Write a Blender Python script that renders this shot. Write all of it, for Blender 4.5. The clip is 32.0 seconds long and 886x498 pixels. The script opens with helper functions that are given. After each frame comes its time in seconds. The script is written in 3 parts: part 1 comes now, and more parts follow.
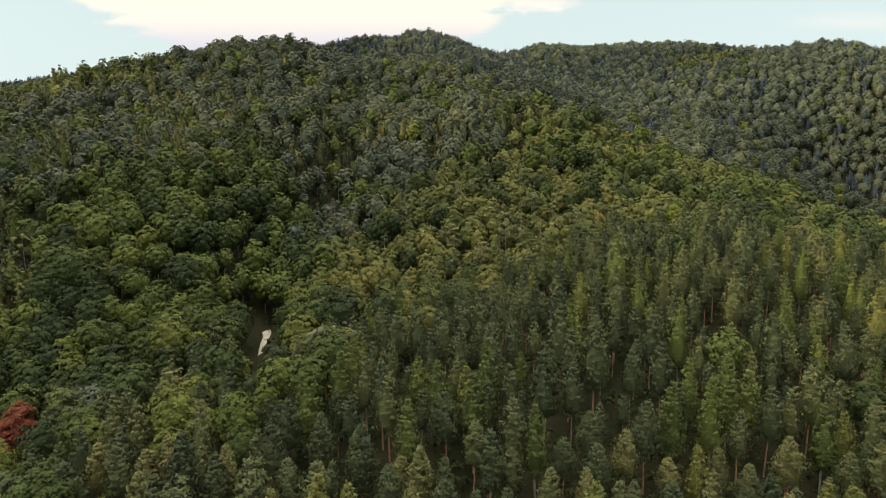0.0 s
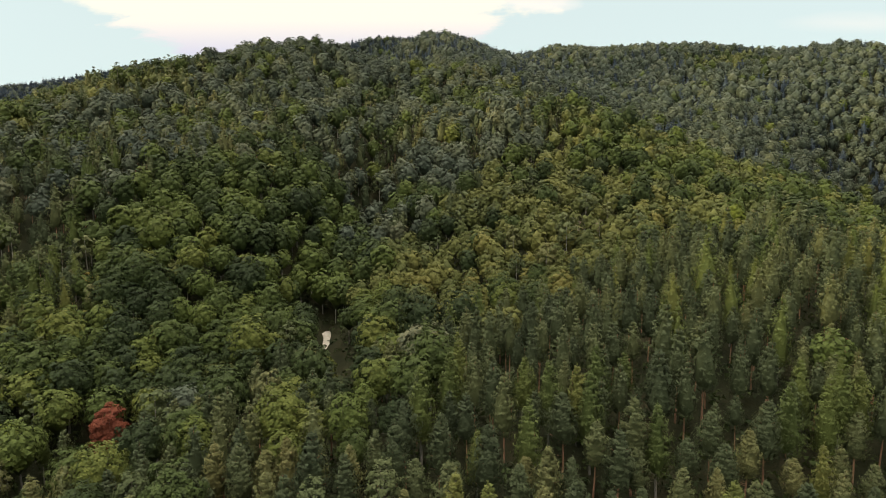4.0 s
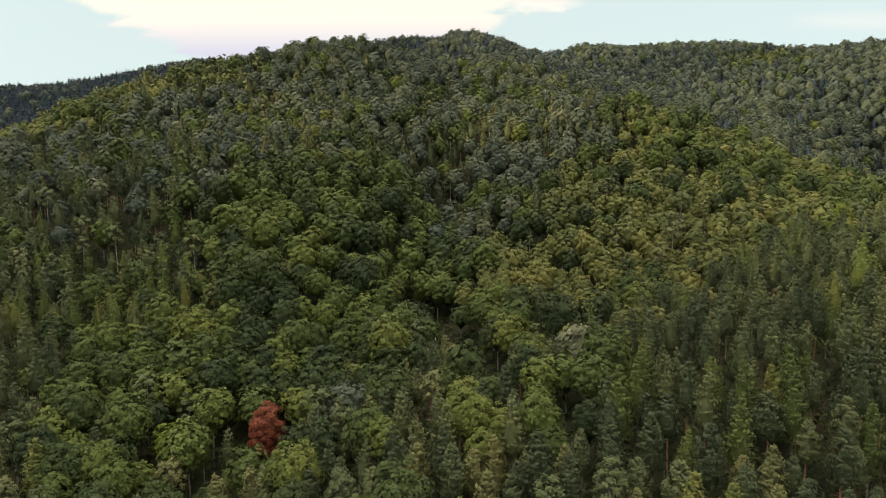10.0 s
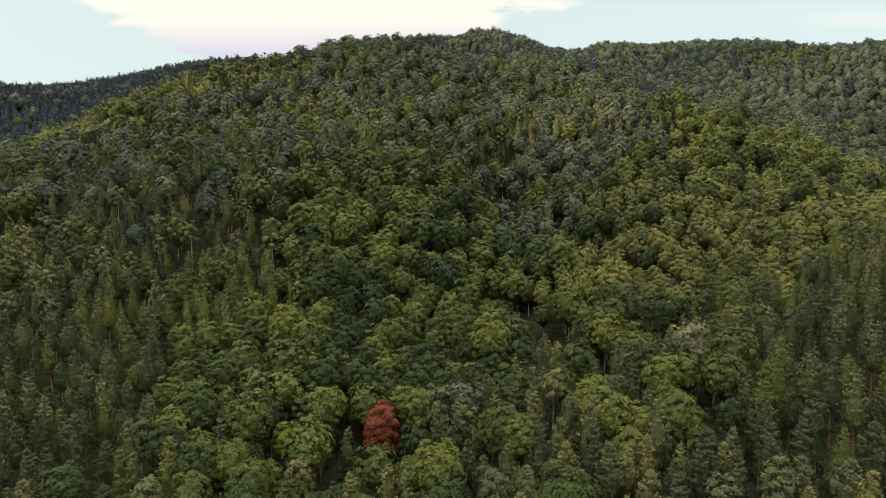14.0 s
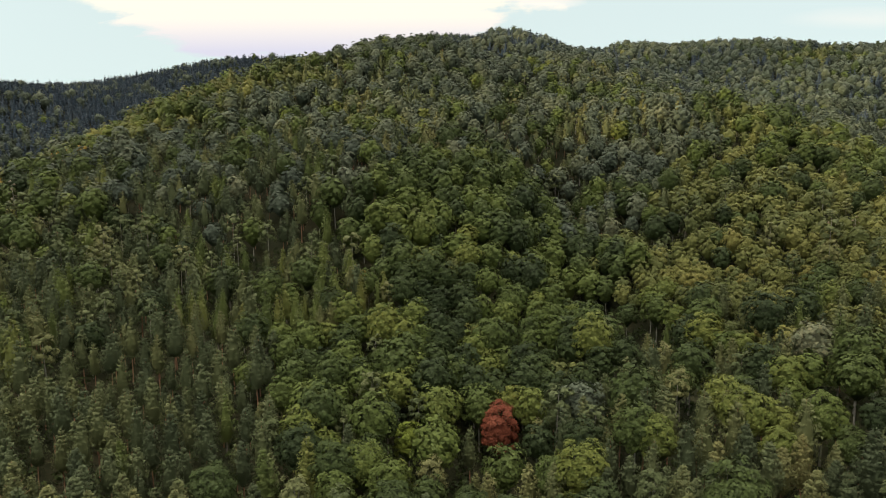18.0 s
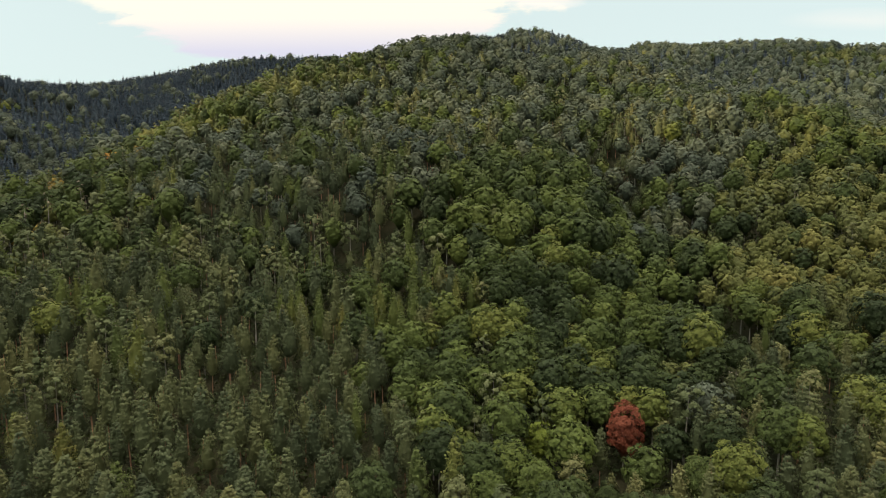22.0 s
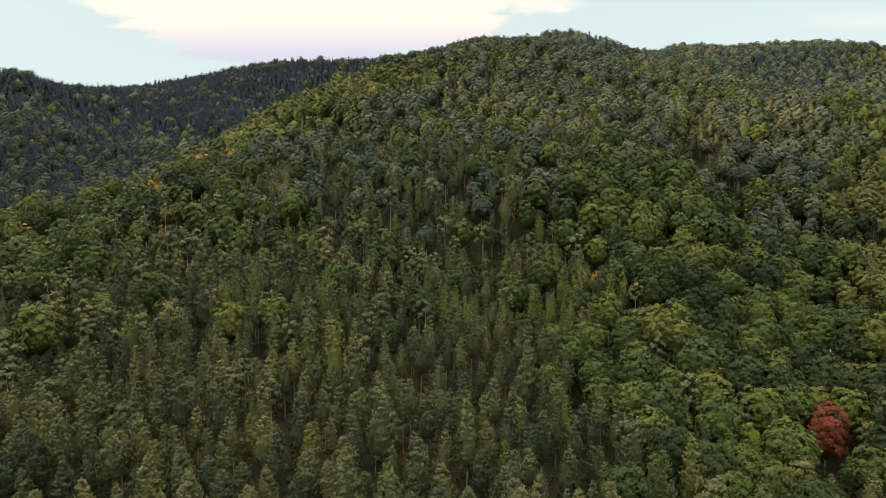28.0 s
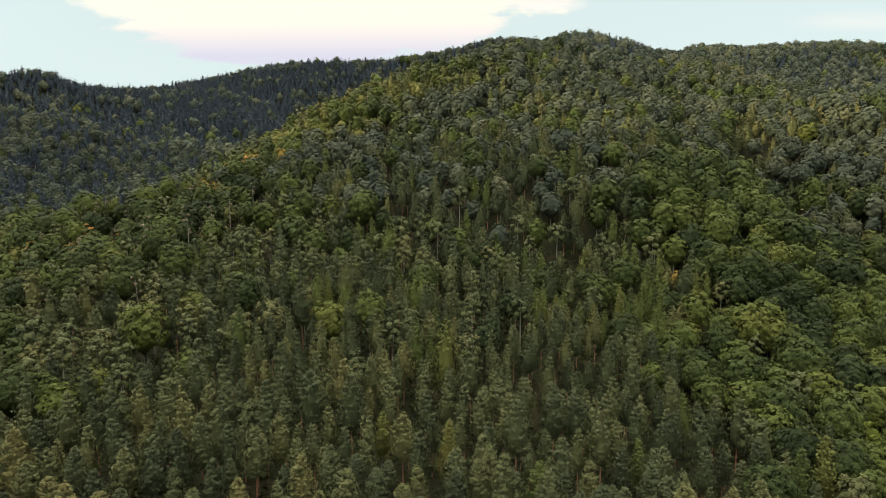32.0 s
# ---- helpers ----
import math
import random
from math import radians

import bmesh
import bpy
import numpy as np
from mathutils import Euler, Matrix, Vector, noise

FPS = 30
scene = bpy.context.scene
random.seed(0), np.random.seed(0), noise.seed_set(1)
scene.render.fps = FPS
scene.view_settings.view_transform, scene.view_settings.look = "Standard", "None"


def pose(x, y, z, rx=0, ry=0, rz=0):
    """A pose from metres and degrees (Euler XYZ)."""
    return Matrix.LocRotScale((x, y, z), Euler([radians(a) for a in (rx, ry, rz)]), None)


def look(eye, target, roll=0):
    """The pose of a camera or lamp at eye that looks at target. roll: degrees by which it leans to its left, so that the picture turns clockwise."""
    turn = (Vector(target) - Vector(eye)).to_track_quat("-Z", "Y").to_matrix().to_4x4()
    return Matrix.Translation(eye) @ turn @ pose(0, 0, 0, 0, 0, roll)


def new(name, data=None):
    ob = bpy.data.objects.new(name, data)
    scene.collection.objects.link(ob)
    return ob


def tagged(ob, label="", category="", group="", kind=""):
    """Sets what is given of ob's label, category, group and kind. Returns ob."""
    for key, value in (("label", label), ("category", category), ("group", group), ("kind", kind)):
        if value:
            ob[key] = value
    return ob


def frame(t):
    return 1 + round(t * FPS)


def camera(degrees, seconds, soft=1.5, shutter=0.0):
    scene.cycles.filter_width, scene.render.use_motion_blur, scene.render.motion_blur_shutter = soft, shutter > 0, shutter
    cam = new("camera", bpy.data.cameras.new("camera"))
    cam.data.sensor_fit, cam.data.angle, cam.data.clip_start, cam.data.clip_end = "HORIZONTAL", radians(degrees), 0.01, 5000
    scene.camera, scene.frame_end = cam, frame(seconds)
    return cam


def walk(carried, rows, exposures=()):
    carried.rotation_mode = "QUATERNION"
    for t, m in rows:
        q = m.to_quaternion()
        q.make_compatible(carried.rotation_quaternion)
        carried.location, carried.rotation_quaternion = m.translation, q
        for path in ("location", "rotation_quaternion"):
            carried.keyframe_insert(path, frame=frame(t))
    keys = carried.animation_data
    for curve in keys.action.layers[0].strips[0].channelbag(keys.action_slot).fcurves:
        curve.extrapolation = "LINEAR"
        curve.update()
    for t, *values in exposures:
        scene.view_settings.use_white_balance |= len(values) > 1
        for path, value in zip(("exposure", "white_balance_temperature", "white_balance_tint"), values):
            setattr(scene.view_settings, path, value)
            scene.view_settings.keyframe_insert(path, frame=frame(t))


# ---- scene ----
cam = camera(70.0, 32.0, soft=1.0)
METRES, EYE, TILT, LEAN, TURN = 230.0, 69.0, -7.0, 0.0, 0.0
NARROW = 0.8833  # turns scaled to this lens
ROWS = [
    (0.0, 0.0, 0.0, 0.0, 0.0, 0.0, -0.0),
    (0.5, -0.0119, 0.0, -0.0003, 0.02, 0.02, 0.02),
    (1.0, -0.0237, 0.0001, -0.0005, 0.03, 0.04, 0.03),
    (1.5, -0.0358, -0.0001, -0.0006, 0.06, 0.07, 0.04),
    (2.0, -0.0479, -0.0001, -0.0008, 0.07, 0.1, 0.04),
    (2.5, -0.0599, -0.0002, -0.0007, 0.1, 0.12, 0.06),
    (3.0, -0.0719, -0.0001, -0.0006, 0.13, 0.13, 0.07),
    (3.5, -0.0843, -0.0001, -0.0006, 0.14, 0.14, 0.06),
    (5.5, -0.1366, -0.0008, -0.0006, 0.09, 0.15, 0.06),
    (6.0, -0.1502, -0.0008, -0.0006, 0.13, 0.14, 0.09),
    (6.5, -0.1648, -0.0009, -0.0005, 0.14, 0.11, 0.07),
    (7.0, -0.179, -0.0008, -0.0006, 0.19, 0.11, 0.12),
    (7.5, -0.1935, -0.0009, -0.0004, 0.23, 0.1, 0.11),
    (8.0, -0.2079, -0.0011, -0.0005, 0.25, 0.12, 0.1),
    (8.5, -0.2224, -0.0008, -0.0008, 0.28, 0.12, 0.11),
    (9.0, -0.2371, -0.0009, -0.0006, 0.32, 0.09, 0.11),
    (9.5, -0.252, -0.0008, -0.0007, 0.32, 0.08, 0.1),
    (10.0, -0.2671, -0.0008, -0.0008, 0.33, 0.06, 0.12),
    (10.5, -0.2823, -0.0007, -0.0007, 0.35, 0.04, 0.12),
    (11.0, -0.2977, -0.0008, -0.0009, 0.34, 0.05, 0.12),
    (11.5, -0.3133, -0.0007, -0.0009, 0.37, 0.03, 0.12),
    (12.0, -0.3288, -0.0005, -0.0009, 0.39, 0.02, 0.12),
    (12.5, -0.3447, -0.0002, -0.0008, 0.42, -0.02, 0.14),
    (13.0, -0.3604, -0.0001, -0.001, 0.44, -0.03, 0.12),
    (13.5, -0.3763, -0.0, -0.0011, 0.43, -0.05, 0.13),
    (14.0, -0.3921, 0.0001, -0.0011, 0.45, -0.06, 0.14),
    (14.5, -0.4081, 0.0001, -0.0012, 0.45, -0.08, 0.13),
    (16.5, -0.4714, 0.0, -0.0007, 0.48, -0.11, 0.14),
    (17.0, -0.4876, -0.0001, -0.0004, 0.5, -0.13, 0.15),
    (17.5, -0.5038, -0.0002, -0.0002, 0.51, -0.13, 0.14),
    (18.0, -0.5201, -0.0004, -0.0002, 0.49, -0.13, 0.11),
    (18.5, -0.5366, -0.0005, -0.0002, 0.48, -0.13, 0.11),
    (19.0, -0.5533, -0.0007, -0.0001, 0.46, -0.15, 0.12),
    (19.5, -0.5702, -0.0007, -0.0002, 0.46, -0.14, 0.1),
    (20.0, -0.5876, -0.0009, -0.0003, 0.44, -0.13, 0.1),
    (20.5, -0.6049, -0.001, -0.0003, 0.44, -0.11, 0.09),
    (21.0, -0.6224, -0.0012, -0.0003, 0.44, -0.1, 0.09),
    (21.5, -0.6402, -0.0011, -0.0003, 0.44, -0.08, 0.1),
    (22.0, -0.6583, -0.0014, -0.0002, 0.43, -0.07, 0.09),
    (22.5, -0.6767, -0.0015, -0.0003, 0.43, -0.06, 0.08),
    (23.0, -0.6953, -0.0016, -0.0003, 0.43, -0.05, 0.09),
    (23.5, -0.7137, -0.0017, -0.0002, 0.45, -0.01, 0.1),
    (24.0, -0.7322, -0.0017, -0.0004, 0.47, 0.01, 0.11),
    (24.5, -0.7506, -0.0017, -0.0005, 0.48, 0.03, 0.1),
    (25.0, -0.7689, -0.0016, -0.0006, 0.52, 0.04, 0.1),
    (25.5, -0.7874, -0.0016, -0.0008, 0.53, 0.07, 0.11),
    (27.5, -0.8595, -0.0023, -0.0014, 0.61, 0.12, 0.18),
    (28.0, -0.8767, -0.0024, -0.0015, 0.65, 0.15, 0.19),
    (28.5, -0.8931, -0.0025, -0.0016, 0.67, 0.18, 0.18),
    (29.0, -0.9089, -0.0026, -0.0018, 0.66, 0.2, 0.18),
    (29.5, -0.9244, -0.0027, -0.0022, 0.65, 0.23, 0.18),
    (30.0, -0.9396, -0.0028, -0.0025, 0.65, 0.23, 0.19),
    (30.5, -0.9548, -0.0029, -0.0029, 0.65, 0.24, 0.18),
    (31.0, -0.9701, -0.003, -0.0033, 0.66, 0.25, 0.19),
    (31.5, -0.9851, -0.0031, -0.0035, 0.68, 0.26, 0.22),
    (32.0, -0.9999, -0.0032, -0.0037, 0.68, 0.27, 0.23),
]
walk(cam, [(t, pose(0, 0, EYE, TILT, LEAN, TURN) @ pose(METRES * x, METRES * y, METRES * z, 90 + NARROW * pitch, roll, NARROW * yaw)) for t, x, y, z, yaw, pitch, roll in ROWS])

# ---- daylight: bright evening sky with a cloud bank; a low sun in the west that an added ridge keeps to the crests ----
SUN_AZ, SUN_EL = 250.0, 14.0   # degrees clockwise from +y, and above the horizon
world = bpy.data.worlds.new("sky")
scene.world = world
world.use_nodes = True
wn, wl = world.node_tree.nodes, world.node_tree.links
wn.clear()


def wnode(kind, **props):
    n = wn.new(kind)
    for key, value in props.items():
        n.inputs[key].default_value = value
    return n


sky = wn.new("ShaderNodeTexSky")
sky.sky_type = "NISHITA"
sky.sun_disc = False
sky.sun_elevation, sky.sun_rotation = radians(SUN_EL), radians(SUN_AZ)
sky.air_density, sky.dust_density, sky.ozone_density = 1.0, 1.2, 1.5
SKY_STRENGTH, ZENITH, WEST = 0.085, 9.5, 2.2
sky_gain = wn.new("ShaderNodeVectorMath")
sky_gain.operation = "SCALE"
sky_gain.inputs["Scale"].default_value = SKY_STRENGTH
wl.new(sky.outputs[0], sky_gain.inputs[0])
coord = wn.new("ShaderNodeTexCoord")
split = wn.new("ShaderNodeSeparateXYZ")
wl.new(coord.outputs["Generated"], split.inputs[0])


def wmath(op, a, b=None, clamp=False):
    n = wn.new("ShaderNodeMath")
    n.operation, n.use_clamp = op, clamp
    for slot, v in enumerate((a, b)):
        if v is None:
            continue
        if isinstance(v, (int, float)):
            n.inputs[slot].default_value = v
        else:
            wl.new(v, n.inputs[slot])
    return n.outputs[0]


# direction as bearing and height over the horizon (tangents)
bear = wmath("DIVIDE", split.outputs[0], wmath("MAXIMUM", split.outputs[1], 0.05))
rise = wmath("DIVIDE", split.outputs[2], wmath("MAXIMUM", split.outputs[1], 0.05))
cloud_co = wn.new("ShaderNodeCombineXYZ")
wl.new(wmath("MULTIPLY", bear, 3.2), cloud_co.inputs[0])
wl.new(wmath("MULTIPLY", rise, 11.0), cloud_co.inputs[1])
puff = wnode("ShaderNodeTexNoise", Scale=1.6, Detail=7.0, Roughness=0.58, Distortion=0.25)
wl.new(cloud_co.outputs[0], puff.inputs["Vector"])
puff_v = wmath("SUBTRACT", puff.outputs[0], 0.5)


def bank(x0, y0, rx, ry, soft):
    """Cover of one cloud bank about a bearing and a height."""
    u = wmath("DIVIDE", wmath("SUBTRACT", bear, x0), rx)
    v = wmath("DIVIDE", wmath("SUBTRACT", rise, y0), ry)
    d = wmath("SQRT", wmath("ADD", wmath("MULTIPLY", u, u), wmath("MULTIPLY", v, v)))
    d = wmath("ADD", d, wmath("MULTIPLY", puff_v, -1.5))
    return wmath("DIVIDE", wmath("SUBTRACT", 1.0, d), soft, True)


main = wmath("MAXIMUM", bank(-0.20, 0.262, 0.35, 0.098, 0.14), bank(-0.47, 0.268, 0.11, 0.036, 0.3))
wisp = bank(0.14, 0.262, 0.08, 0.022, 0.5)
wisp_2 = bank(0.62, 0.225, 0.14, 0.018, 0.9)
# high broken cloud over the rest of the sky
high = wnode("ShaderNodeTexNoise", Scale=2.2, Detail=6.0, Roughness=0.6)
wl.new(coord.outputs["Generated"], high.inputs["Vector"])
high_v = wmath("MULTIPLY", wmath("SUBTRACT", high.outputs[0], 0.47), 3.0, True)
high_v = wmath("MULTIPLY", high_v, wmath("MULTIPLY", wmath("SUBTRACT", split.outputs[2], 0.33), 4.0, True))


def wmix(fac, a, b):
    n = wn.new("ShaderNodeMix")
    n.data_type = "RGBA"
    wl.new(fac, n.inputs[0]) if not isinstance(fac, float) else setattr(n.inputs[0], "default_value", fac)
    for slot, v in ((6, a), (7, b)):
        if isinstance(v, tuple):
            n.inputs[slot].default_value = (*v, 1)
        else:
            wl.new(v, n.inputs[slot])
    return n.outputs[2]


# thin milky veil over the blue, then the banks
thin = wmath("SUBTRACT", 0.92, wmath("MULTIPLY", wmath("MAXIMUM", split.outputs[2], 0.0), 0.30), True)
high_up = wmath("MULTIPLY", wmath("SUBTRACT", split.outputs[2], 0.27), 1.37, True)
veil = wmix(thin, sky_gain.outputs[0], wmix(wmath("MULTIPLY", high_up, 3.0, True), (0.75, 0.88, 0.86), (0.93, 0.86, 0.76)))
shade = wmath("MULTIPLY", wmath("SUBTRACT", 0.245, rise), 16.0, True)
cream = wmix(shade, (1.08, 0.98, 0.80), (0.70, 0.69, 0.80))
c1 = wmix(main, veil, cream)
c2 = wmix(wmath("MULTIPLY", wmath("MAXIMUM", wisp, wmath("MULTIPLY", wisp_2, 0.5)), 0.75), c1, (0.98, 0.92, 0.84))
c3 = wmix(high_v, c2, (0.92, 0.87, 0.78))
back = wn.new("ShaderNodeBackground")
# thin bright overcast, lighter towards the zenith
# the veiled western sky above the sun
toward = wn.new("ShaderNodeVectorMath")
toward.operation = "DOT_PRODUCT"
toward.inputs[1].default_value = Vector((math.sin(radians(SUN_AZ)) * 0.75, math.cos(radians(SUN_AZ)) * 0.75, 0.66)).normalized()
wl.new(coord.outputs["Generated"], toward.inputs[0])
west = wmath("POWER", wmath("MAXIMUM", toward.outputs["Value"], 0.0), 4.0)
wl.new(wmath("ADD", wmath("ADD", 0.92, wmath("MULTIPLY", west, WEST)), wmath("MULTIPLY", wmath("POWER", high_up, 4.0), ZENITH)), back.inputs["Strength"])
wl.new(c3, back.inputs[0])
wout = wn.new("ShaderNodeOutputWorld")
wl.new(back.outputs[0], wout.inputs[0])

sun = new("sun", bpy.data.lights.new("sun", "SUN"))
sun.data.energy, sun.data.angle, sun.data.color = 5.0, radians(2.0), (1.0, 0.84, 0.50)
az, el = radians(SUN_AZ), radians(SUN_EL)
sun_way = Vector((math.sin(az) * math.cos(el), math.cos(az) * math.cos(el), math.sin(el)))
sun.matrix_world = look(sun_way * 3000, (0, 0, 0))
scene.view_settings.exposure = 0.25


# ---- materials ----
class Nodes:
    """A small helper round one node material."""

    def __init__(self, name):
        self.mat = bpy.data.materials.new(name)
        self.mat.use_nodes = True
        self.n, self.l = self.mat.node_tree.nodes, self.mat.node_tree.links
        self.n.clear()
        self.out = self.n.new("ShaderNodeOutputMaterial")

    def add(self, kind, links=(), **props):
        node = self.n.new("ShaderNode" + kind)
        for key, value in props.items():
            node.inputs[key].default_value = value
        for key, source in links:
            self.l.new(source, node.inputs[key])
        return node

    def math(self, op, a, b=0.0, clamp=False):
        node = self.n.new("ShaderNodeMath")
        node.operation, node.use_clamp = op, clamp
        for slot, v in enumerate((a, b)):
            if isinstance(v, (int, float)):
                node.inputs[slot].default_value = v
            else:
                self.l.new(v, node.inputs[slot])
        return node.outputs[0]

    def ramp(self, fac, stops):
        node = self.n.new("ShaderNodeValToRGB")
        while len(node.color_ramp.elements) < len(stops):
            node.color_ramp.elements.new(0.5)
        for e, (pos, col) in zip(node.color_ramp.elements, stops):
            e.position, e.color = pos, (*col, 1)
        self.l.new(fac, node.inputs[0])
        return node.outputs[0]

    def scale(self, col, k):
        node = self.n.new("ShaderNodeVectorMath")
        node.operation = "SCALE"
        self.l.new(col, node.inputs[0])
        self.l.new(k, node.inputs["Scale"])
        return node.outputs[0]


def foliage(name, stops, joined, grain, vary):
    """Leaf or needle sprays: a tone for each tree, patches within the crown, and each spray a little its own."""
    m = Nodes(name)
    if joined:
        tone = m.add("Attribute")
        tone.attribute_name = "tone"
        tree = tone.outputs["Fac"]
    else:
        tree = m.add("ObjectInfo").outputs["Random"]
    geo = m.add("NewGeometry")
    patch = m.add("TexNoise", [("Vector", geo.outputs["Position"])], Scale=0.45, Detail=3.0, Roughness=0.6)
    spray = geo.outputs["Random Per Island"]
    fac = m.math("ADD", m.math("ADD", m.math("MULTIPLY", tree, vary), 0.5 - vary * 0.60), m.math("MULTIPLY", m.math("SUBTRACT", patch.outputs[0], 0.5), 0.24))
    fac = m.math("ADD", fac, m.math("MULTIPLY", m.math("SUBTRACT", spray, 0.5), 0.06 if joined else 0.12), True)
    col = m.ramp(fac, stops)
    col = m.scale(col, m.math("ADD", 1.0 - grain / 2, m.math("MULTIPLY", spray, grain)))
    face = m.add("BsdfPrincipled", [("Base Color", col)], Roughness=0.62)
    face.inputs["Specular IOR Level"].default_value = 0.08
    glow = m.add("BsdfTranslucent", [("Color", col)])
    mix = m.add("MixShader", [(1, face.outputs[0]), (2, glow.outputs[0])], Fac=0.10)
    m.l.new(mix.outputs[0], m.out.inputs[0])
    return m.mat


def bark(name, low, high, scale, rough=0.85):
    m = Nodes(name)
    co = m.add("TexCoord")
    stretch = m.add("Mapping", [("Vector", co.outputs["Object"])])
    stretch.inputs["Scale"].default_value = (1, 1, 0.35)
    n1 = m.add("TexNoise", [("Vector", stretch.outputs[0])], Scale=scale, Detail=5.0, Roughness=0.65)
    col = m.ramp(n1.outputs[0], [(0.3, low), (0.7, high)])
    bump = m.add("Bump", [("Height", n1.outputs[0])], Strength=0.5, Distance=0.05)
    b = m.add("BsdfPrincipled", [("Base Color", col), ("Normal", bump.outputs[0])], Roughness=rough)
    m.l.new(b.outputs[0], m.out.inputs[0])
    return m.mat


TONES = {
    "pine": [(0.0, (0.0356, 0.0449, 0.0217)), (0.3, (0.0541, 0.0651, 0.0298)), (0.6, (0.0798, 0.0876, 0.0355)), (0.85, (0.1081, 0.1044, 0.0389)), (1.0, (0.1401, 0.1123, 0.0435))],
    "larch": [(0.0, (0.0560, 0.0718, 0.0210)), (0.5, (0.0784, 0.0946, 0.0252)), (0.85, (0.0986, 0.1026, 0.0273)), (1.0, (0.1232, 0.1003, 0.0294))],
    "beech": [(0.0, (0.0197, 0.0285, 0.0105)), (0.3, (0.0359, 0.0491, 0.0141)), (0.65, (0.0593, 0.0766, 0.0175)), (0.9, (0.0862, 0.0943, 0.0203)), (1.0, (0.1124, 0.0963, 0.0229))],
    "hornbeam": [(0.0, (0.0551, 0.0636, 0.0200)), (0.5, (0.0827, 0.0880, 0.0250)), (0.85, (0.1081, 0.1039, 0.0280)), (1.0, (0.1314, 0.1060, 0.0300))],
    "birch": [(0.0, (0.054, 0.066, 0.027)), (0.5, (0.079, 0.089, 0.037)), (0.9, (0.107, 0.104, 0.040)), (1.0, (0.132, 0.105, 0.037))],
    # spruce and oak carry extra blue, painted in place of distance haze
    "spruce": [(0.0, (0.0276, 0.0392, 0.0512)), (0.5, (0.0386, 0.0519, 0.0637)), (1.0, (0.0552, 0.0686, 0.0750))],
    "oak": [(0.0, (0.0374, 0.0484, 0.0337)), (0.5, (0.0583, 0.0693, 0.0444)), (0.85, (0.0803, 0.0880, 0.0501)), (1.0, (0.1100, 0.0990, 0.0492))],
    "gold": [(0.0, (0.16, 0.120, 0.028)), (0.5, (0.22, 0.140, 0.032)), (1.0, (0.27, 0.115, 0.030))],
    "red": [(0.0, (0.0765, 0.0200, 0.0123)), (0.5, (0.1080, 0.0280, 0.0162)), (1.0, (0.1350, 0.0460, 0.0209))],
    "lime": [(0.0, (0.085, 0.105, 0.016)), (0.5, (0.115, 0.13, 0.019)), (1.0, (0.15, 0.15, 0.022))],
    "bare": [(0.0, (0.12, 0.10, 0.07)), (0.6, (0.16, 0.13, 0.085)), (1.0, (0.20, 0.16, 0.11))],
}
LEAF = {k: foliage(k + "_leaves", v, False, 0.26, 0.95) for k, v in TONES.items()}
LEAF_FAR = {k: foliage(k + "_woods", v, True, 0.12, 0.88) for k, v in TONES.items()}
BARK = {
    "pine": bark("pine_bark", (0.16, 0.075, 0.045), (0.34, 0.17, 0.10), 5.0),
    "grey": bark("grey_bark", (0.10, 0.09, 0.075), (0.24, 0.22, 0.19), 4.0),
    "white": bark("birch_bark", (0.10, 0.09, 0.075), (0.27, 0.25, 0.215), 3.0),
}

m = Nodes("forest_floor")
geo = m.add("NewGeometry")
n1 = m.add("TexNoise", [("Vector", geo.outputs["Position"])], Scale=0.08, Detail=6.0, Roughness=0.6)
n2 = m.add("TexNoise", [("Vector", geo.outputs["Position"])], Scale=1.7, Detail=5.0, Roughness=0.7)
blend = m.math("ADD", m.math("MULTIPLY", n1.outputs[0], 0.6), m.math("MULTIPLY", n2.outputs[0], 0.4))
# litter colours darkened below real litter so gaps between trees look shaded
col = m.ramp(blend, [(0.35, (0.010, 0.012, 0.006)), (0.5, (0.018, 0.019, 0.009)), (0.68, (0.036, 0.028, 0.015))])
bump = m.add("Bump", [("Height", n2.outputs[0])], Strength=0.7, Distance=0.4)
b = m.add("BsdfPrincipled", [("Base Color", col), ("Normal", bump.outputs[0])], Roughness=0.95)
b.inputs["Specular IOR Level"].default_value = 0.05
m.l.new(b.outputs[0], m.out.inputs[0])
FLOOR = m.mat

m = Nodes("pale_gravel")
geo = m.add("NewGeometry")
n1 = m.add("TexNoise", [("Vector", geo.outputs["Position"])], Scale=0.7, Detail=6.0, Roughness=0.65)
n2 = m.add("TexNoise", [("Vector", geo.outputs["Position"])], Scale=9.0, Detail=3.0, Roughness=0.7)
blend = m.math("ADD", m.math("MULTIPLY", n1.outputs[0], 0.6), m.math("MULTIPLY", n2.outputs[0], 0.4))
col = m.ramp(blend, [(0.35, (0.22, 0.195, 0.15)), (0.55, (0.35, 0.315, 0.25)), (0.7, (0.45, 0.41, 0.345))])
bump = m.add("Bump", [("Height", n2.outputs[0])], Strength=0.5, Distance=0.06)
b = m.add("BsdfPrincipled", [("Base Color", col), ("Normal", bump.outputs[0])], Roughness=0.92)
m.l.new(b.outputs[0], m.out.inputs[0])
GRAVEL = m.mat

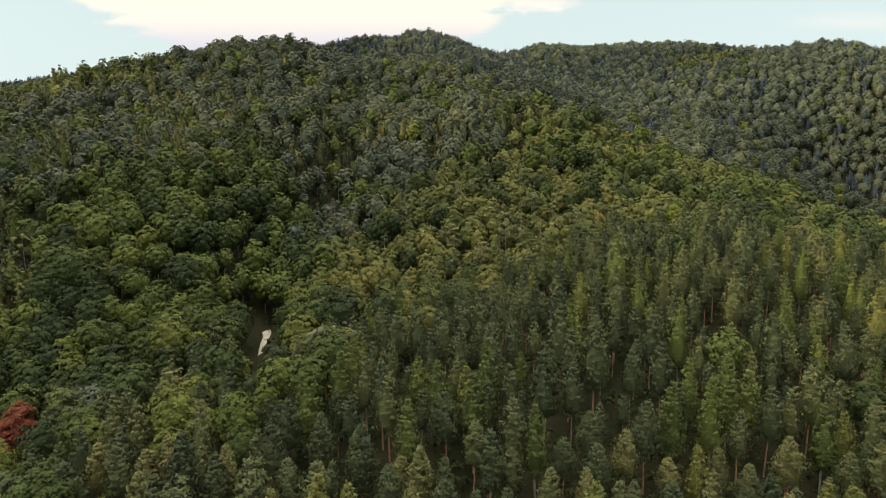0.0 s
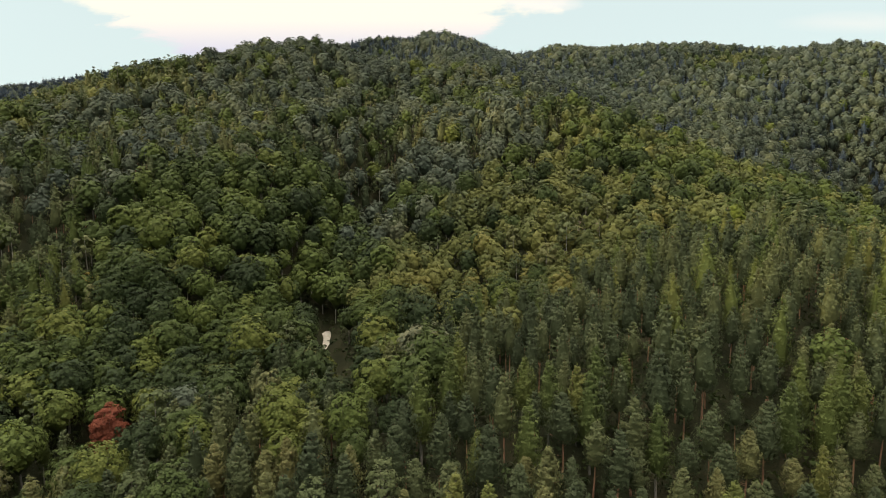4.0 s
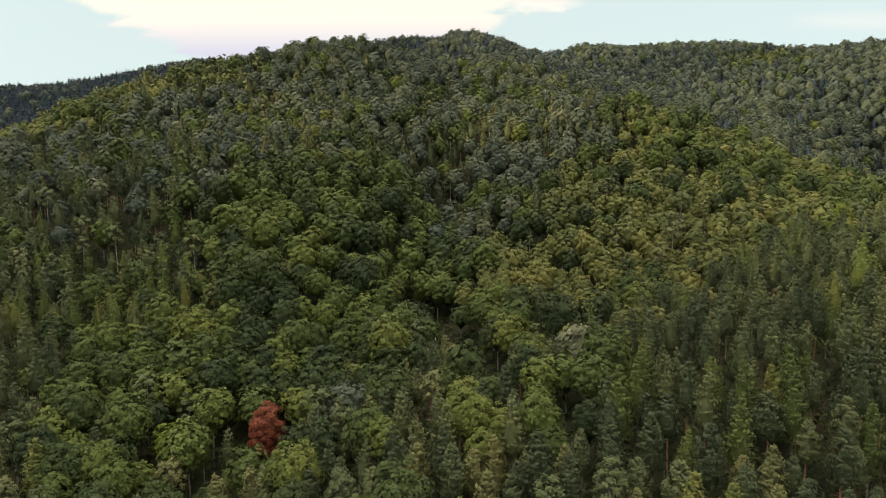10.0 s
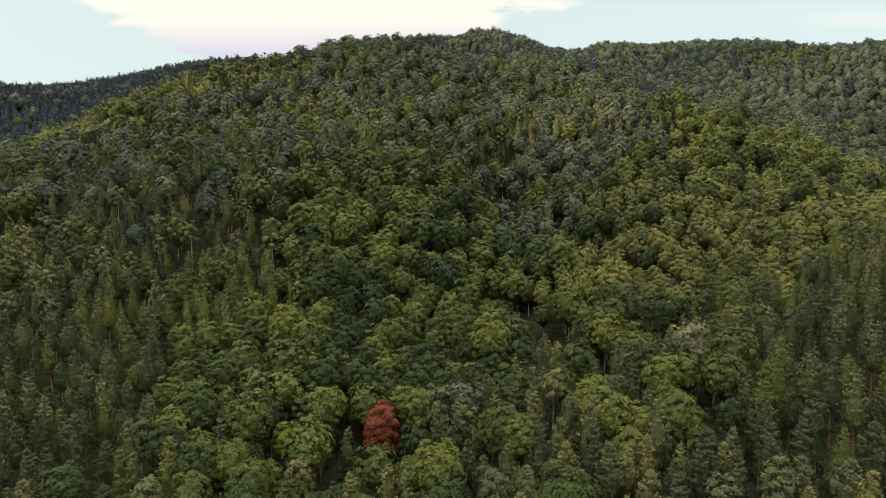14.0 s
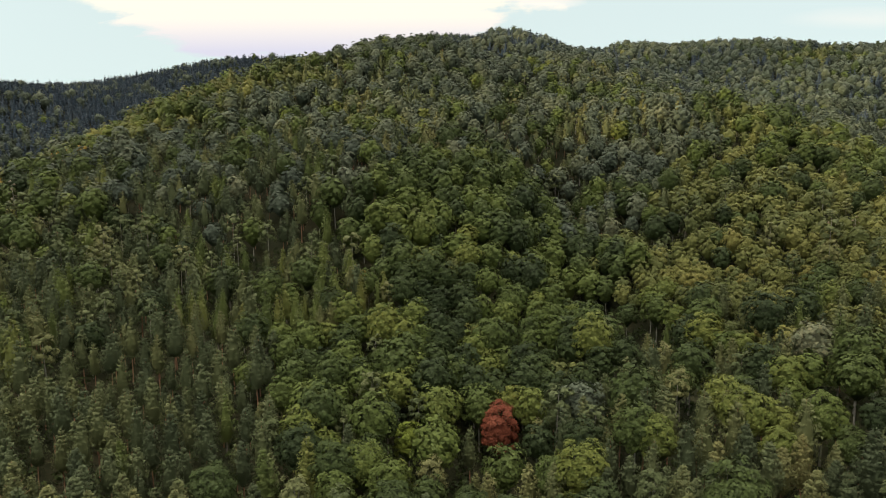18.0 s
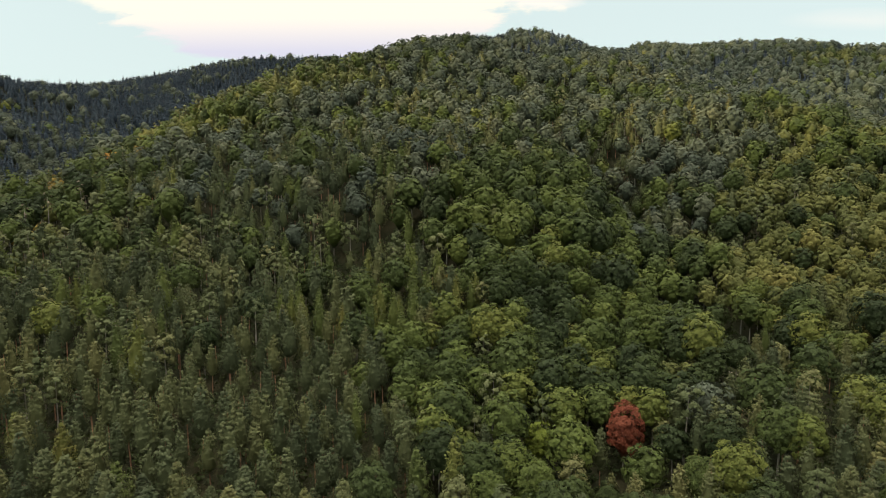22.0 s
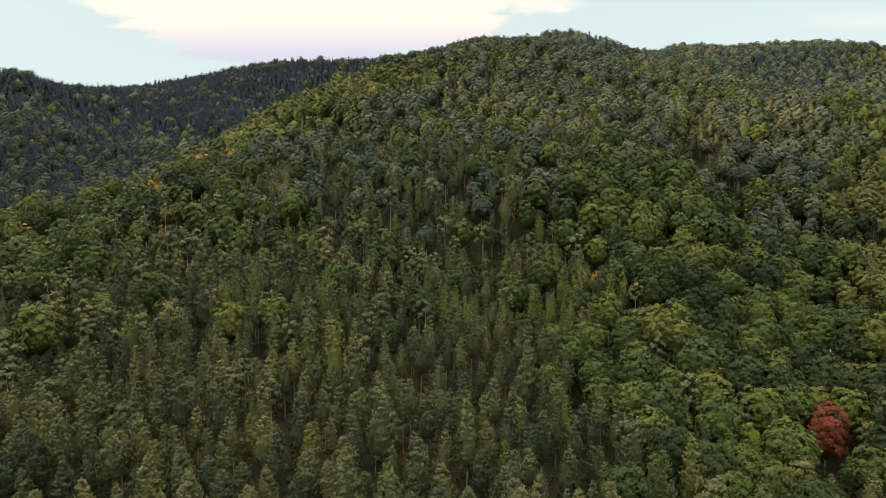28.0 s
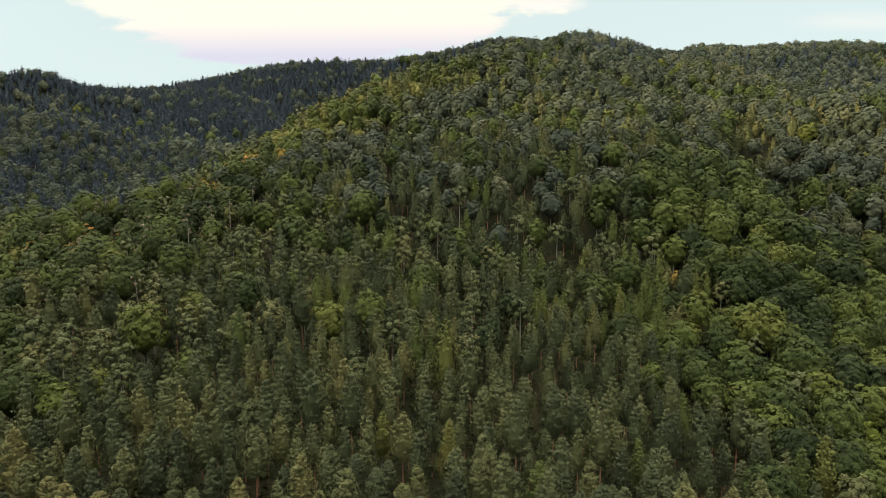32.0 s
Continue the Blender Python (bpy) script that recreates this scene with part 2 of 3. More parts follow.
# ---- the lie of the land: a long slope with hills, spurs and gullies (height, x, y, breadths, turn) ----
HILLS = [
    (104.5, -121.9, 582.8, 152.5, 126.7, 20.6),
    (49.1, -300.8, 445.8, 77.5, 99.9, -19.1),
    (28.3, 52.5, 378.1, 58.0, 108.0, 16.9),
    (14.4, 83.0, 254.5, 54.5, 98.2, -35.7),
    (21.5, 67.4, 162.5, 95.3, 36.9, 24.9),
    (-9.4, -95.0, 184.8, 16.1, 112.3, -21.9),
    (120.6, -43.7, 964.0, 87.8, 203.3, 4.4),
    (74.8, -175.1, 1170.0, 130.3, 68.8, 25.9),
    (104.8, 277.8, 992.7, 154.5, 249.3, 0.7),
    (84.0, 643.0, 897.6, 185.5, 278.9, -9.7),
    (-76.5, 350.8, 506.9, 56.7, 99.0, -24.8),
    (75.8, -728.0, 827.2, 179.1, 227.2, 4.3),
    (95.8, -481.1, 1158.9, 186.6, 162.9, -7.6),
    (-26.5, -423.8, 483.9, 82.1, 213.8, 38.4),
]
SPURS = [
    (16.8, -282.0, 222.6, 60.0, 129.8, 17.3),
    (30.3, -169.0, 279.6, 79.2, 46.5, 7.8),
    (-20.8, -6.4, 411.0, 105.2, 51.2, -47.2),
    (-24.6, 165.2, 468.1, 114.0, 44.4, -6.0),
    (-66.9, -68.8, 723.4, 50.0, 108.7, 3.3),
    (-45.6, -318.7, 610.8, 60.1, 84.2, 25.0),
    (19.8, 520.7, 869.9, 45.8, 154.3, -17.1),
    (28.8, 142.2, 978.5, 45.1, 74.1, 16.1),
    (-26.7, -616.6, 729.3, 128.7, 56.9, -8.7),
    (-31.9, -622.5, 985.9, 129.1, 138.7, 0.5),
    (35.5, -730.7, 761.9, 45.7, 45.3, -0.1),
    (29.6, 36.6, 414.9, 56.9, 199.3, -74.1),
    (-12.3, -69.0, 236.1, 9.2, 50.9, 17.8),
    (-24.2, -59.3, 342.6, 10.9, 42.8, -4.4),
]
GULLIES = [
    (9.0, -93.1, 215.9, 33.8, 46.9, -3.7),
    (6.1, 5.2, 275.0, 32.2, 29.6, -14.9),
    (6.9, -400.2, 317.4, 27.6, 18.4, 20.0),
    (-9.0, -34.0, 272.0, 12.0, 30.0, 20.0),
    (-9.0, -78.0, 338.0, 14.0, 30.0, 28.0),
    (-7.0, -192.0, 235.0, 22.0, 22.0, 0.0),
    (-7.0, -262.0, 243.0, 26.0, 22.0, 0.0),
    (8.0, -345.0, 220.0, 26.0, 26.0, 0.0),
    (4.0, -36.0, 132.0, 22.0, 16.0, 0.0),
    (4.0, -200.0, 180.0, 22.0, 18.0, 0.0),
    (14.0, -590.0, 690.0, 80.0, 70.0, 0.0),
]
# high unseen western ridge, added to keep the sun off all but the crests
SHADING_RIDGE = [
    (505.0, -1566.0, -26.0, 230.0, 1500.0, 20.0),
    (-138.0, -1560.0, -42.0, 280.0, 60.0, 20.0),
    (45.0, -1497.0, -217.0, 240.0, 78.0, 20.0),
    (190.0, -1607.0, 89.0, 240.0, 48.0, 20.0),
    (180.0, -1632.0, 156.0, 240.0, 56.0, 20.0),
    (250.0, -1780.0, 565.0, 260.0, 260.0, 20.0),
    (170.0, -1950.0, 1040.0, 260.0, 300.0, 20.0),
]
SLOPE_FOOT, SLOPE = 5.83, 0.1579
CANOPY = 15.0   # how far the crowns stand above the soil


def canopy(x, y):
    """Height of the tree tops' mean surface."""
    yy = np.clip(y, -170.0, 1320.0)
    z = SLOPE_FOOT + SLOPE * (yy - 115.0)
    for h, x0, y0, a, b, turn in HILLS + SPURS + GULLIES + SHADING_RIDGE:
        c, s = math.cos(radians(turn)), math.sin(radians(turn))
        u, v = (x - x0) * c + (y - y0) * s, (y - y0) * c - (x - x0) * s
        z = z + h * np.exp(-0.5 * ((u / a) ** 2 + (v / b) ** 2))
    return z


def unit(v):
    return v / np.maximum(np.linalg.norm(v, axis=-1, keepdims=True), 1e-9)


def soil(x, y):
    """Height of the ground."""
    bumps = 0.7 * np.sin(x * 0.11 + 1.3 * np.sin(y * 0.05)) * np.sin(y * 0.13 + 0.6)
    return canopy(x, y) - CANOPY + bumps


def mesh_from(name, verts, faces, mats, slots=None, tone=None, smooth=False):
    """A mesh out of triangle arrays."""
    me = bpy.data.meshes.new(name)
    nv, nf = len(verts), len(faces)
    me.vertices.add(nv)
    me.vertices.foreach_set("co", np.ascontiguousarray(verts, dtype=np.float32).ravel())
    me.loops.add(nf * 3)
    me.loops.foreach_set("vertex_index", np.ascontiguousarray(faces, dtype=np.int32).ravel())
    me.polygons.add(nf)
    me.polygons.foreach_set("loop_start", np.arange(0, nf * 3, 3, dtype=np.int32))
    for mat in mats:
        me.materials.append(mat)
    if slots is not None:
        me.polygons.foreach_set("material_index", np.ascontiguousarray(slots, dtype=np.int32))
    if tone is not None:
        at = me.attributes.new("tone", "FLOAT", "POINT")
        at.data.foreach_set("value", np.ascontiguousarray(tone, dtype=np.float32))
    me.update(calc_edges=True)
    if smooth:
        me.shade_smooth()
    return me


def sheet(xs, ys, lift=None):
    """Vertices and triangles of a height field on the lines xs, ys."""
    gx, gy = np.meshgrid(xs, ys)
    z = soil(gx, gy)
    verts = np.stack([gx, gy, z], -1).reshape(-1, 3)
    w = len(xs)
    i, j = np.meshgrid(np.arange(w - 1), np.arange(len(ys) - 1))
    a = (j * w + i).ravel()
    faces = np.concatenate([np.stack([a, a + 1, a + w + 1], -1), np.stack([a, a + w + 1, a + w], -1)])
    return verts, faces


xs = np.concatenate([np.linspace(-4600, -2600, 8), np.arange(-2550, -1210, 45.0), np.arange(-1200, 1201, 11.0), np.linspace(1240, 4600, 14)])
ys = np.concatenate([np.linspace(-4600, -1500, 8), np.arange(-1440, -160, 60.0), np.arange(-150, 1391, 9.0), np.linspace(1440, 4600, 12)])
v, f = sheet(xs, ys)
ground = tagged(new("ground", mesh_from("ground", v, f, [FLOOR], smooth=True)), "leaf-littered forest floor on steep hillsides, darkened like tree shade", "ground", kind="structure")


# ---- the pale forest track in the gully, and its bend on the saddle with a dry-stone edge ----
def ribbon(name, way, half, lift, label):
    """A gravel strip with a crowned surface, ruts and ragged verges, laid on the soil."""
    pts = np.array(way, float)
    t = np.linspace(0, len(pts) - 1, 12 * (len(pts) - 1) + 1)
    mid = np.stack([np.interp(t, np.arange(len(pts)), pts[:, k]) for k in (0, 1)], -1)
    for _ in range(14):
        mid[1:-1] = (mid[:-2] + 2 * mid[1:-1] + mid[2:]) / 4
    d = unit(np.gradient(mid, axis=0))
    side = np.stack([d[:, 1], -d[:, 0]], -1)
    r = np.random.default_rng(3)
    cols = np.array([-1.12, -1.0, -0.55, -0.3, 0.0, 0.3, 0.55, 1.0, 1.12])
    prof = np.array([-0.5, 0.0, -0.06, 0.05, 0.08, 0.05, -0.06, 0.0, -0.5])
    rows = []
    for k in range(len(mid)):
        across = cols * half + r.normal(0, 0.12, len(cols))
        xy = mid[k] + side[k] * across[:, None]
        rows.append(np.column_stack([xy, np.full(len(cols), float(soil(mid[k, 0], mid[k, 1]))) + lift + prof]))
    v = np.concatenate(rows)
    w = len(cols)
    i, j = np.meshgrid(np.arange(w - 1), np.arange(len(mid) - 1))
    a = (j * w + i).ravel()
    f = np.concatenate([np.stack([a, a + 1, a + w + 1], -1), np.stack([a, a + w + 1, a + w], -1)])
    return tagged(new(name, mesh_from(name, v, f, [GRAVEL], smooth=True)), label, "track", kind="structure")


ribbon("road", [(-60, 196), (-61, 205), (-62.5, 213), (-65, 226), (-66.2, 236), (-71, 241), (-80, 243)], 1.9, 1.1, "pale gravel forest track winding up the gully")
ribbon("road_bend", [(-408, 314), (-403, 316.5), (-398, 319), (-392, 323)], 1.2, 1.4, "pale gravel bend of a forest track on its bank")
wall = tagged(new("retaining_wall"), "low dry-stone retaining wall of pale blocks below the track", "wall")
wall.matrix_basis = Matrix.Translation((-401, 315, float(soil(-401, 315)) - 0.4))
r = np.random.default_rng(11)
stone_meshes = []
for k in range(4):
    bm = bmesh.new()
    bmesh.ops.create_cube(bm, size=1)
    for vert in bm.verts:
        vert.co = Vector((vert.co.x * 0.95, vert.co.y * 0.6, vert.co.z * 0.5)) + Vector(r.normal(0, 0.05, 3))
    bmesh.ops.bevel(bm, geom=bm.edges[:], offset=0.07, segments=1, affect="EDGES")
    me = bpy.data.meshes.new("stone")
    bm.to_mesh(me)
    bm.free()
    me.materials.append(GRAVEL)
    stone_meshes.append(me)
for course in range(6):
    for k in range(15):
        st = new("stone", stone_meshes[(k + course) % 4])
        u = (k - 7) * 0.98 + (course % 2) * 0.49
        st.matrix_basis = Matrix.Translation((u * 0.86, u * 0.5 - 0.1 * course, 0.1 + course * 0.5)) @ pose(0, 0, 0, 0, 0, 30 + float(r.normal(0, 4)))
        st.parent = wall


# ---- tree shapes ----
def sprays(at, out, size, rng, spread=0.7, long=1.0):
    """One triangle spray at each place, facing roughly out, with its long axis random or (long > 1) drawn out along it."""
    n = len(at)
    normal = unit(out + rng.normal(0, spread, (n, 3)))
    t = unit(np.cross(normal, rng.normal(0, 1, (n, 3))))
    b = np.cross(normal, t)
    s = (size * rng.uniform(0.6, 1.35, (n, 1)))
    p0 = at + t * s * 0.75 * long
    p1 = at - t * s * 0.45 * long + b * s * rng.uniform(0.45, 0.75, (n, 1))
    p2 = at - t * s * 0.45 * long - b * s * rng.uniform(0.45, 0.75, (n, 1))
    return np.stack([p0, p1, p2], 1).reshape(-1, 3)


def needles(at, way, out, size, rng, slim, spread=0.32):
    """Slim sprays that point along way and face out of the crown."""
    n = len(at)
    normal = unit(out + rng.normal(0, spread, (n, 3)))
    b = unit(np.cross(normal, way + rng.normal(0, 0.25, (n, 3))))
    t = np.cross(b, normal)
    s = size * rng.uniform(0.65, 1.3, (n, 1))
    w = s * slim * rng.uniform(0.7, 1.3, (n, 1))
    return np.stack([at + t * s * 0.8, at - t * s * 0.4 + b * w, at - t * s * 0.4 - b * w], 1).reshape(-1, 3)


ICO = bmesh.new()
bmesh.ops.create_icosphere(ICO, subdivisions=1, radius=1)
ICO_V = np.array([q.co[:] for q in ICO.verts])
ICO_F = np.array([[q.index for q in fc.verts] for fc in ICO.faces])
ICO.free()


def core(centre, radii, rng, rough=0.18):
    """The dense, shaded inside of a crown."""
    k = 1 + rng.normal(0, rough, (len(ICO_V), 1))
    return ICO_V * k * np.array(radii) + np.array(centre), ICO_F


def limb(path, radii, sides):
    """A tapered, bent tube."""
    path = np.asarray(path, float)
    n = len(path)
    ring = []
    for k in range(n):
        d = unit(path[min(k + 1, n - 1)] - path[max(k - 1, 0)])
        a = unit(np.cross(d, np.array([0.31, 0.95, 0.05])))
        b = np.cross(d, a)
        ang = np.arange(sides) * 2 * math.pi / sides
        ring.append(path[k] + radii[k] * (np.cos(ang)[:, None] * a + np.sin(ang)[:, None] * b))
    v = np.concatenate(ring)
    fs = []
    for k in range(n - 1):
        for s in range(sides):
            p, q = k * sides + s, k * sides + (s + 1) % sides
            fs += [[p, q, q + sides], [p, q + sides, p + sides]]
    return v, np.array(fs)


def merge(parts):
    vs, fs, base = [], [], 0
    for v, f in parts:
        vs.append(v)
        fs.append(f + base)
        base += len(v)
    return np.concatenate(vs), np.concatenate(fs)


def joined(stem_limb, others):
    """Limbs grown onto the stem as one piece of wood."""
    sv, sf = stem_limb
    parts, extra, base = [stem_limb], [], len(sv)
    for v, f in others:
        near = int(((sv - v[0]) ** 2).sum(1).argmin())
        extra.append([near, base, base + 1])
        parts.append((v, f))
        base += len(v)
    v, f = merge(parts)
    return v, np.concatenate([f, np.array(extra)]) if extra else f


def tri_soup(v):
    return v, np.arange(len(v)).reshape(-1, 3)


def conifer(rng, h, foot, wide, tiers, ring, per, size, habit, level):
    """Pine, larch or spruce: whorls of needle-clad boughs round a straight stem. Returns crown and stem."""
    detail, far = level == 0, level >= 2
    lean = rng.normal(0, 0.014, 2)

    def stem(z):
        return np.stack([lean[0] * z + 0.12 * np.sin(z * 0.4), lean[1] * z + 0.12 * np.cos(z * 0.33), z], -1)

    # how the crown narrows, how the boughs rise from the foot to the top, and how thick they are
    point, low_cut, low_rise, top_rise, thick = {"pine": (0.95, 0.50, 0.05, 0.8, 0.15), "larch": (0.95, 0.62, 0.0, 0.55, 0.15), "spruce": (0.85, 0.66, -0.15, 0.5, 0.14)}[habit]
    if far:
        thick *= 2.0
    boughs = tiers * ring
    tier = np.repeat(np.arange(tiers), ring)
    s = np.clip((tier + rng.uniform(-0.28, 0.28, boughs) + 0.35) / tiers, 0.01, 0.97)
    s = 1 - (1 - s) ** 0.9
    turn = np.tile(np.arange(ring) * 2 * math.pi / ring, tiers) + tier * 0.9 + rng.normal(0, 0.28, boughs)
    reach = wide * ((1 - s) ** point) * (low_cut + (1 - low_cut) * np.minimum(1, s / 0.3)) * 1.22 * rng.uniform(0.80, 1.12, boughs) + 0.2
    reach *= 1 + 0.15 * np.sin(turn + rng.uniform(0, 6))
    way = np.stack([np.cos(turn), np.sin(turn), 0 * turn], -1)
    side = np.stack([-np.sin(turn), np.cos(turn), 0 * turn], -1)
    rise = low_rise + (top_rise - low_rise) * s
    base = stem(h * (foot + (1 - foot) * 0.95 * s))
    idx = np.repeat(np.arange(boughs), per)
    n = len(idx)
    t = 0.22 + 0.82 * np.sqrt(rng.uniform(0, 1, n))
    r, lift = reach[idx], rng.normal(0, 1, n) * (thick * reach[idx] * 0.7 + 0.10)
    at = base[idx] + way[idx] * (t * r)[:, None] + side[idx] * (rng.normal(0, 0.27, n) * r * t ** 0.5)[:, None]
    at[:, 2] += rise[idx] * t * r + 0.16 * r * t * t + lift
    up = np.array([0, 0, 1.0])
    slant = np.clip((s[idx] - 0.22) * 1.15, -0.35, 0.9) + 0.30 * np.sign(lift)   # the lower boughs turn away from the sky
    out = way[idx] * np.sqrt(1 - np.minimum(slant ** 2, 0.96))[:, None] + up * slant[:, None]
    leaf = needles(at, way[idx] * 0.7 + side[idx] * rng.normal(0, 0.5, (n, 1)) + up * 0.45, out, size, rng, 0.46 if far else 0.33, 0.10)
    k = 3 if far else 8
    top = stem(np.full(k, h)) - np.array([0, 0, 1.2]) * rng.uniform(0, 1, (k, 1)) + rng.normal(0, 0.10, (k, 3))
    leaf = np.concatenate([leaf, needles(top, np.tile([0, 0, 1.0], (k, 1)), unit(rng.normal(0, 1, (k, 3)) + [0, 0, 0.3]), size * (0.6 if far else 0.9), rng, 0.45 if far else 0.32)])
    crown = [tri_soup(leaf)]
    ch = h * (1 - foot)
    zc = h * foot + ch * np.array([0.03, 0.16, 0.45, 0.8])
    crown.append(limb(stem(zc) + rng.normal(0, 0.1, (4, 3)), wide * (np.array([0.26, 0.56, 0.40, 0.08]) if far else np.array([0.22, 0.58, 0.42, 0.09])), 6))
    zs = np.linspace(-0.6, h * 0.96, 5 if detail else 3)
    r0 = 0.011 * h
    wood = [limb(stem(zs), r0 * np.linspace(1.15, 0.18, len(zs)), 6 if detail else 3)]
    if detail:
        for k in range(0, boughs, max(1, boughs // 16)):
            tip = base[k] + way[k] * reach[k] * 0.8 + up * (rise[k] * reach[k] * 0.8 + 0.08 * reach[k])
            wood.append(limb([base[k], (base[k] + tip) / 2 - up * 0.1, tip], [0.08, 0.05, 0.02], 3))
        for k in range(4):   # dead snags below the crown
            zz, a = h * foot * rng.uniform(0.55, 1.0), rng.uniform(0, 6.3)
            p = stem(np.array([zz]))[0]
            wood.append(limb([p, p + np.array([math.cos(a), math.sin(a), 0.1]) * rng.uniform(0.5, 1.2)], [0.04, 0.015], 3))
    return merge(crown), joined(wood[0], wood[1:])


def broadleaf(rng, h, foot, wide, lobes, per, size, level, airy=False, lump=1.0):
    """Beech, hornbeam, birch or maple: a forked stem and a billowing crown of leafy lobes."""
    detail, far = level == 0, level >= 2
    ch = h * (1 - foot)
    mid = np.array([rng.normal(0, 0.3), rng.normal(0, 0.3), h * foot + ch * 0.50])
    g = np.arange(lobes) + 0.5
    up = 1 - 1.45 * g / lobes
    a = g * 2.399 + rng.uniform(0, 6)
    flat = np.sqrt(np.maximum(0.05, 1 - up * up))
    d = np.stack([np.cos(a) * flat, np.sin(a) * flat, up], -1)
    d = d * rng.uniform(0.72, 1.14, (lobes, 1))
    egg = 1.0 if not airy else 0.9
    cen = mid + d * np.array([wide * 0.72 * egg, wide * 0.72 * egg, ch * 0.42])
    lr = wide * rng.uniform(0.17, 0.30, (lobes, 1)) * (0.8 if airy else 1.0) * lump
    idx = np.repeat(np.arange(lobes), per)
    n = len(idx)
    ld = unit(rng.normal(0, 1, (n, 3)) + d[idx] * 0.9 + np.array([0, 0, 0.35]))
    depth = rng.uniform(0.72, 1.12, (n, 1)) if not airy else rng.uniform(0.3, 1.15, (n, 1))
    at = cen[idx] + ld * lr[idx] * depth * np.array([1, 1, 0.82])
    leaf = sprays(at, unit(ld * 0.6 + d[idx] * 0.75 + np.array([0, 0, 0.15])), size, rng, 0.17 if far else 0.24)
    crown = [tri_soup(leaf)]
    if not airy:
        full = 1.30 if level > 3 else 1.16 if far else 1.0
        crown.append(core(mid - np.array([0, 0, 0.04 * ch]), (wide * 0.52 * full, wide * 0.52 * full, ch * 0.36 * full), rng, 0.13 if far else 0.10))
    r0 = 0.013 * h
    fork = np.array([mid[0] * 0.5, mid[1] * 0.5, h * (foot + 0.12)])
    wood = [limb([[0, 0, -0.7], fork * np.array([0.3, 0.6, 0.5]), fork, mid + [0, 0, ch * 0.28]], [r0 * 1.25, r0 * 0.95, r0 * 0.75, r0 * 0.2], 6 if detail else 3)]
    if detail:
        for k in range(0, lobes, 2 if airy else 3):
            wood.append(limb([fork + [0, 0, rng.uniform(-0.05, 0.25) * ch], (fork + cen[k]) / 2 + rng.normal(0, 0.2, 3), cen[k]], [r0 * 0.45, r0 * 0.3, r0 * 0.1], 3))
    return merge(crown), joined(wood[0], wood[1:])


# kind: maker, height, crown foot, half breadth, sprays' size, leaf, bark
def make(kind, rng, level):
    """Crown and stem of one tree of the kind; level 0 is the closest."""
    j = rng.uniform(0.9, 1.1)
    n = (1.0, 0.37, 0.17, 0.10, 0.030)[level]
    grow = (1.0, 1.45, 2.05, 2.45, 3.5)[level]

    def many(most, power, least):
        return max(least, int(most * n ** power + 0.5))

    low = (1.0, 1.0, 0.9, 0.7, 0.2)[level]   # far crowns reach lower, having no stems
    broad = (1.0, 1.0, 1.03, 1.06, 1.15)[level]
    tiers, ring, tufts = ((12, 7, 32), (10, 6, 16), (8, 5, 11), (6, 5, 7), (4, 4, 4))[level]
    tuft = (1.0, 1.15, 1.5, 1.95, 2.9)[level]
    if kind == "pine":
        return conifer(rng, rng.uniform(13.8, 18.8), rng.uniform(0.32, 0.46) * low, broad * rng.uniform(2.6, 3.3), tiers, ring, tufts, 0.40 * tuft, "pine", level)
    if kind == "larch":
        return conifer(rng, 18.0 * j, rng.uniform(0.20, 0.30) * low, broad * rng.uniform(2.8, 3.4), tiers + 3, ring, int(tufts * 0.8), 0.40 * tuft, "larch", level)
    if kind == "spruce":
        return conifer(rng, 16.0 * j, rng.uniform(0.22, 0.34) * low, broad * rng.uniform(2.6, 3.2), tiers + 1, ring, int(tufts * 0.8), 0.42 * tuft, "spruce", level)
    if kind == "hornbeam":
        return broadleaf(rng, 13.0 * j, 0.28 * low, rng.uniform(3.5, 4.6), many(34, 0.22, 16), many(78, 0.84, 4), 0.34 * grow, level)
    if kind == "birch":
        return broadleaf(rng, 17.0 * j, rng.uniform(0.26, 0.36) * low, rng.uniform(3.2, 4.1), many(30, 0.40, 8), many(64, 0.62, 6), 0.34 * grow, level, True, 1.45)
    if kind == "bare":
        return broadleaf(rng, 17.0 * j, 0.35, rng.uniform(1.7, 2.3), many(16, 0.45, 5), many(14, 0.55, 4), 0.32 * grow, level, True)
    if kind == "red":
        return broadleaf(rng, 15.6, 0.12, 4.2, many(60, 0.4, 8), many(90, 0.55, 5), 0.32 * grow, level, False, 1.05)
    if kind == "gold":
        return broadleaf(rng, 9.0 * j, 0.2, rng.uniform(1.9, 2.4), many(18, 0.45, 6), many(36, 0.55, 6), 0.34 * grow, level)
    wide = {"oak": rng.uniform(4.2, 5.6), "beech": rng.uniform(4.2, 5.8), "lime": 4.0}[kind]
    tall = {"oak": 16.5, "beech": 17.0, "lime": 16.5}[kind]
    return broadleaf(rng, tall * j, 0.30 * low, wide, many(50, 0.20, 24), many(78, 0.84, 4), 0.37 * grow, level)


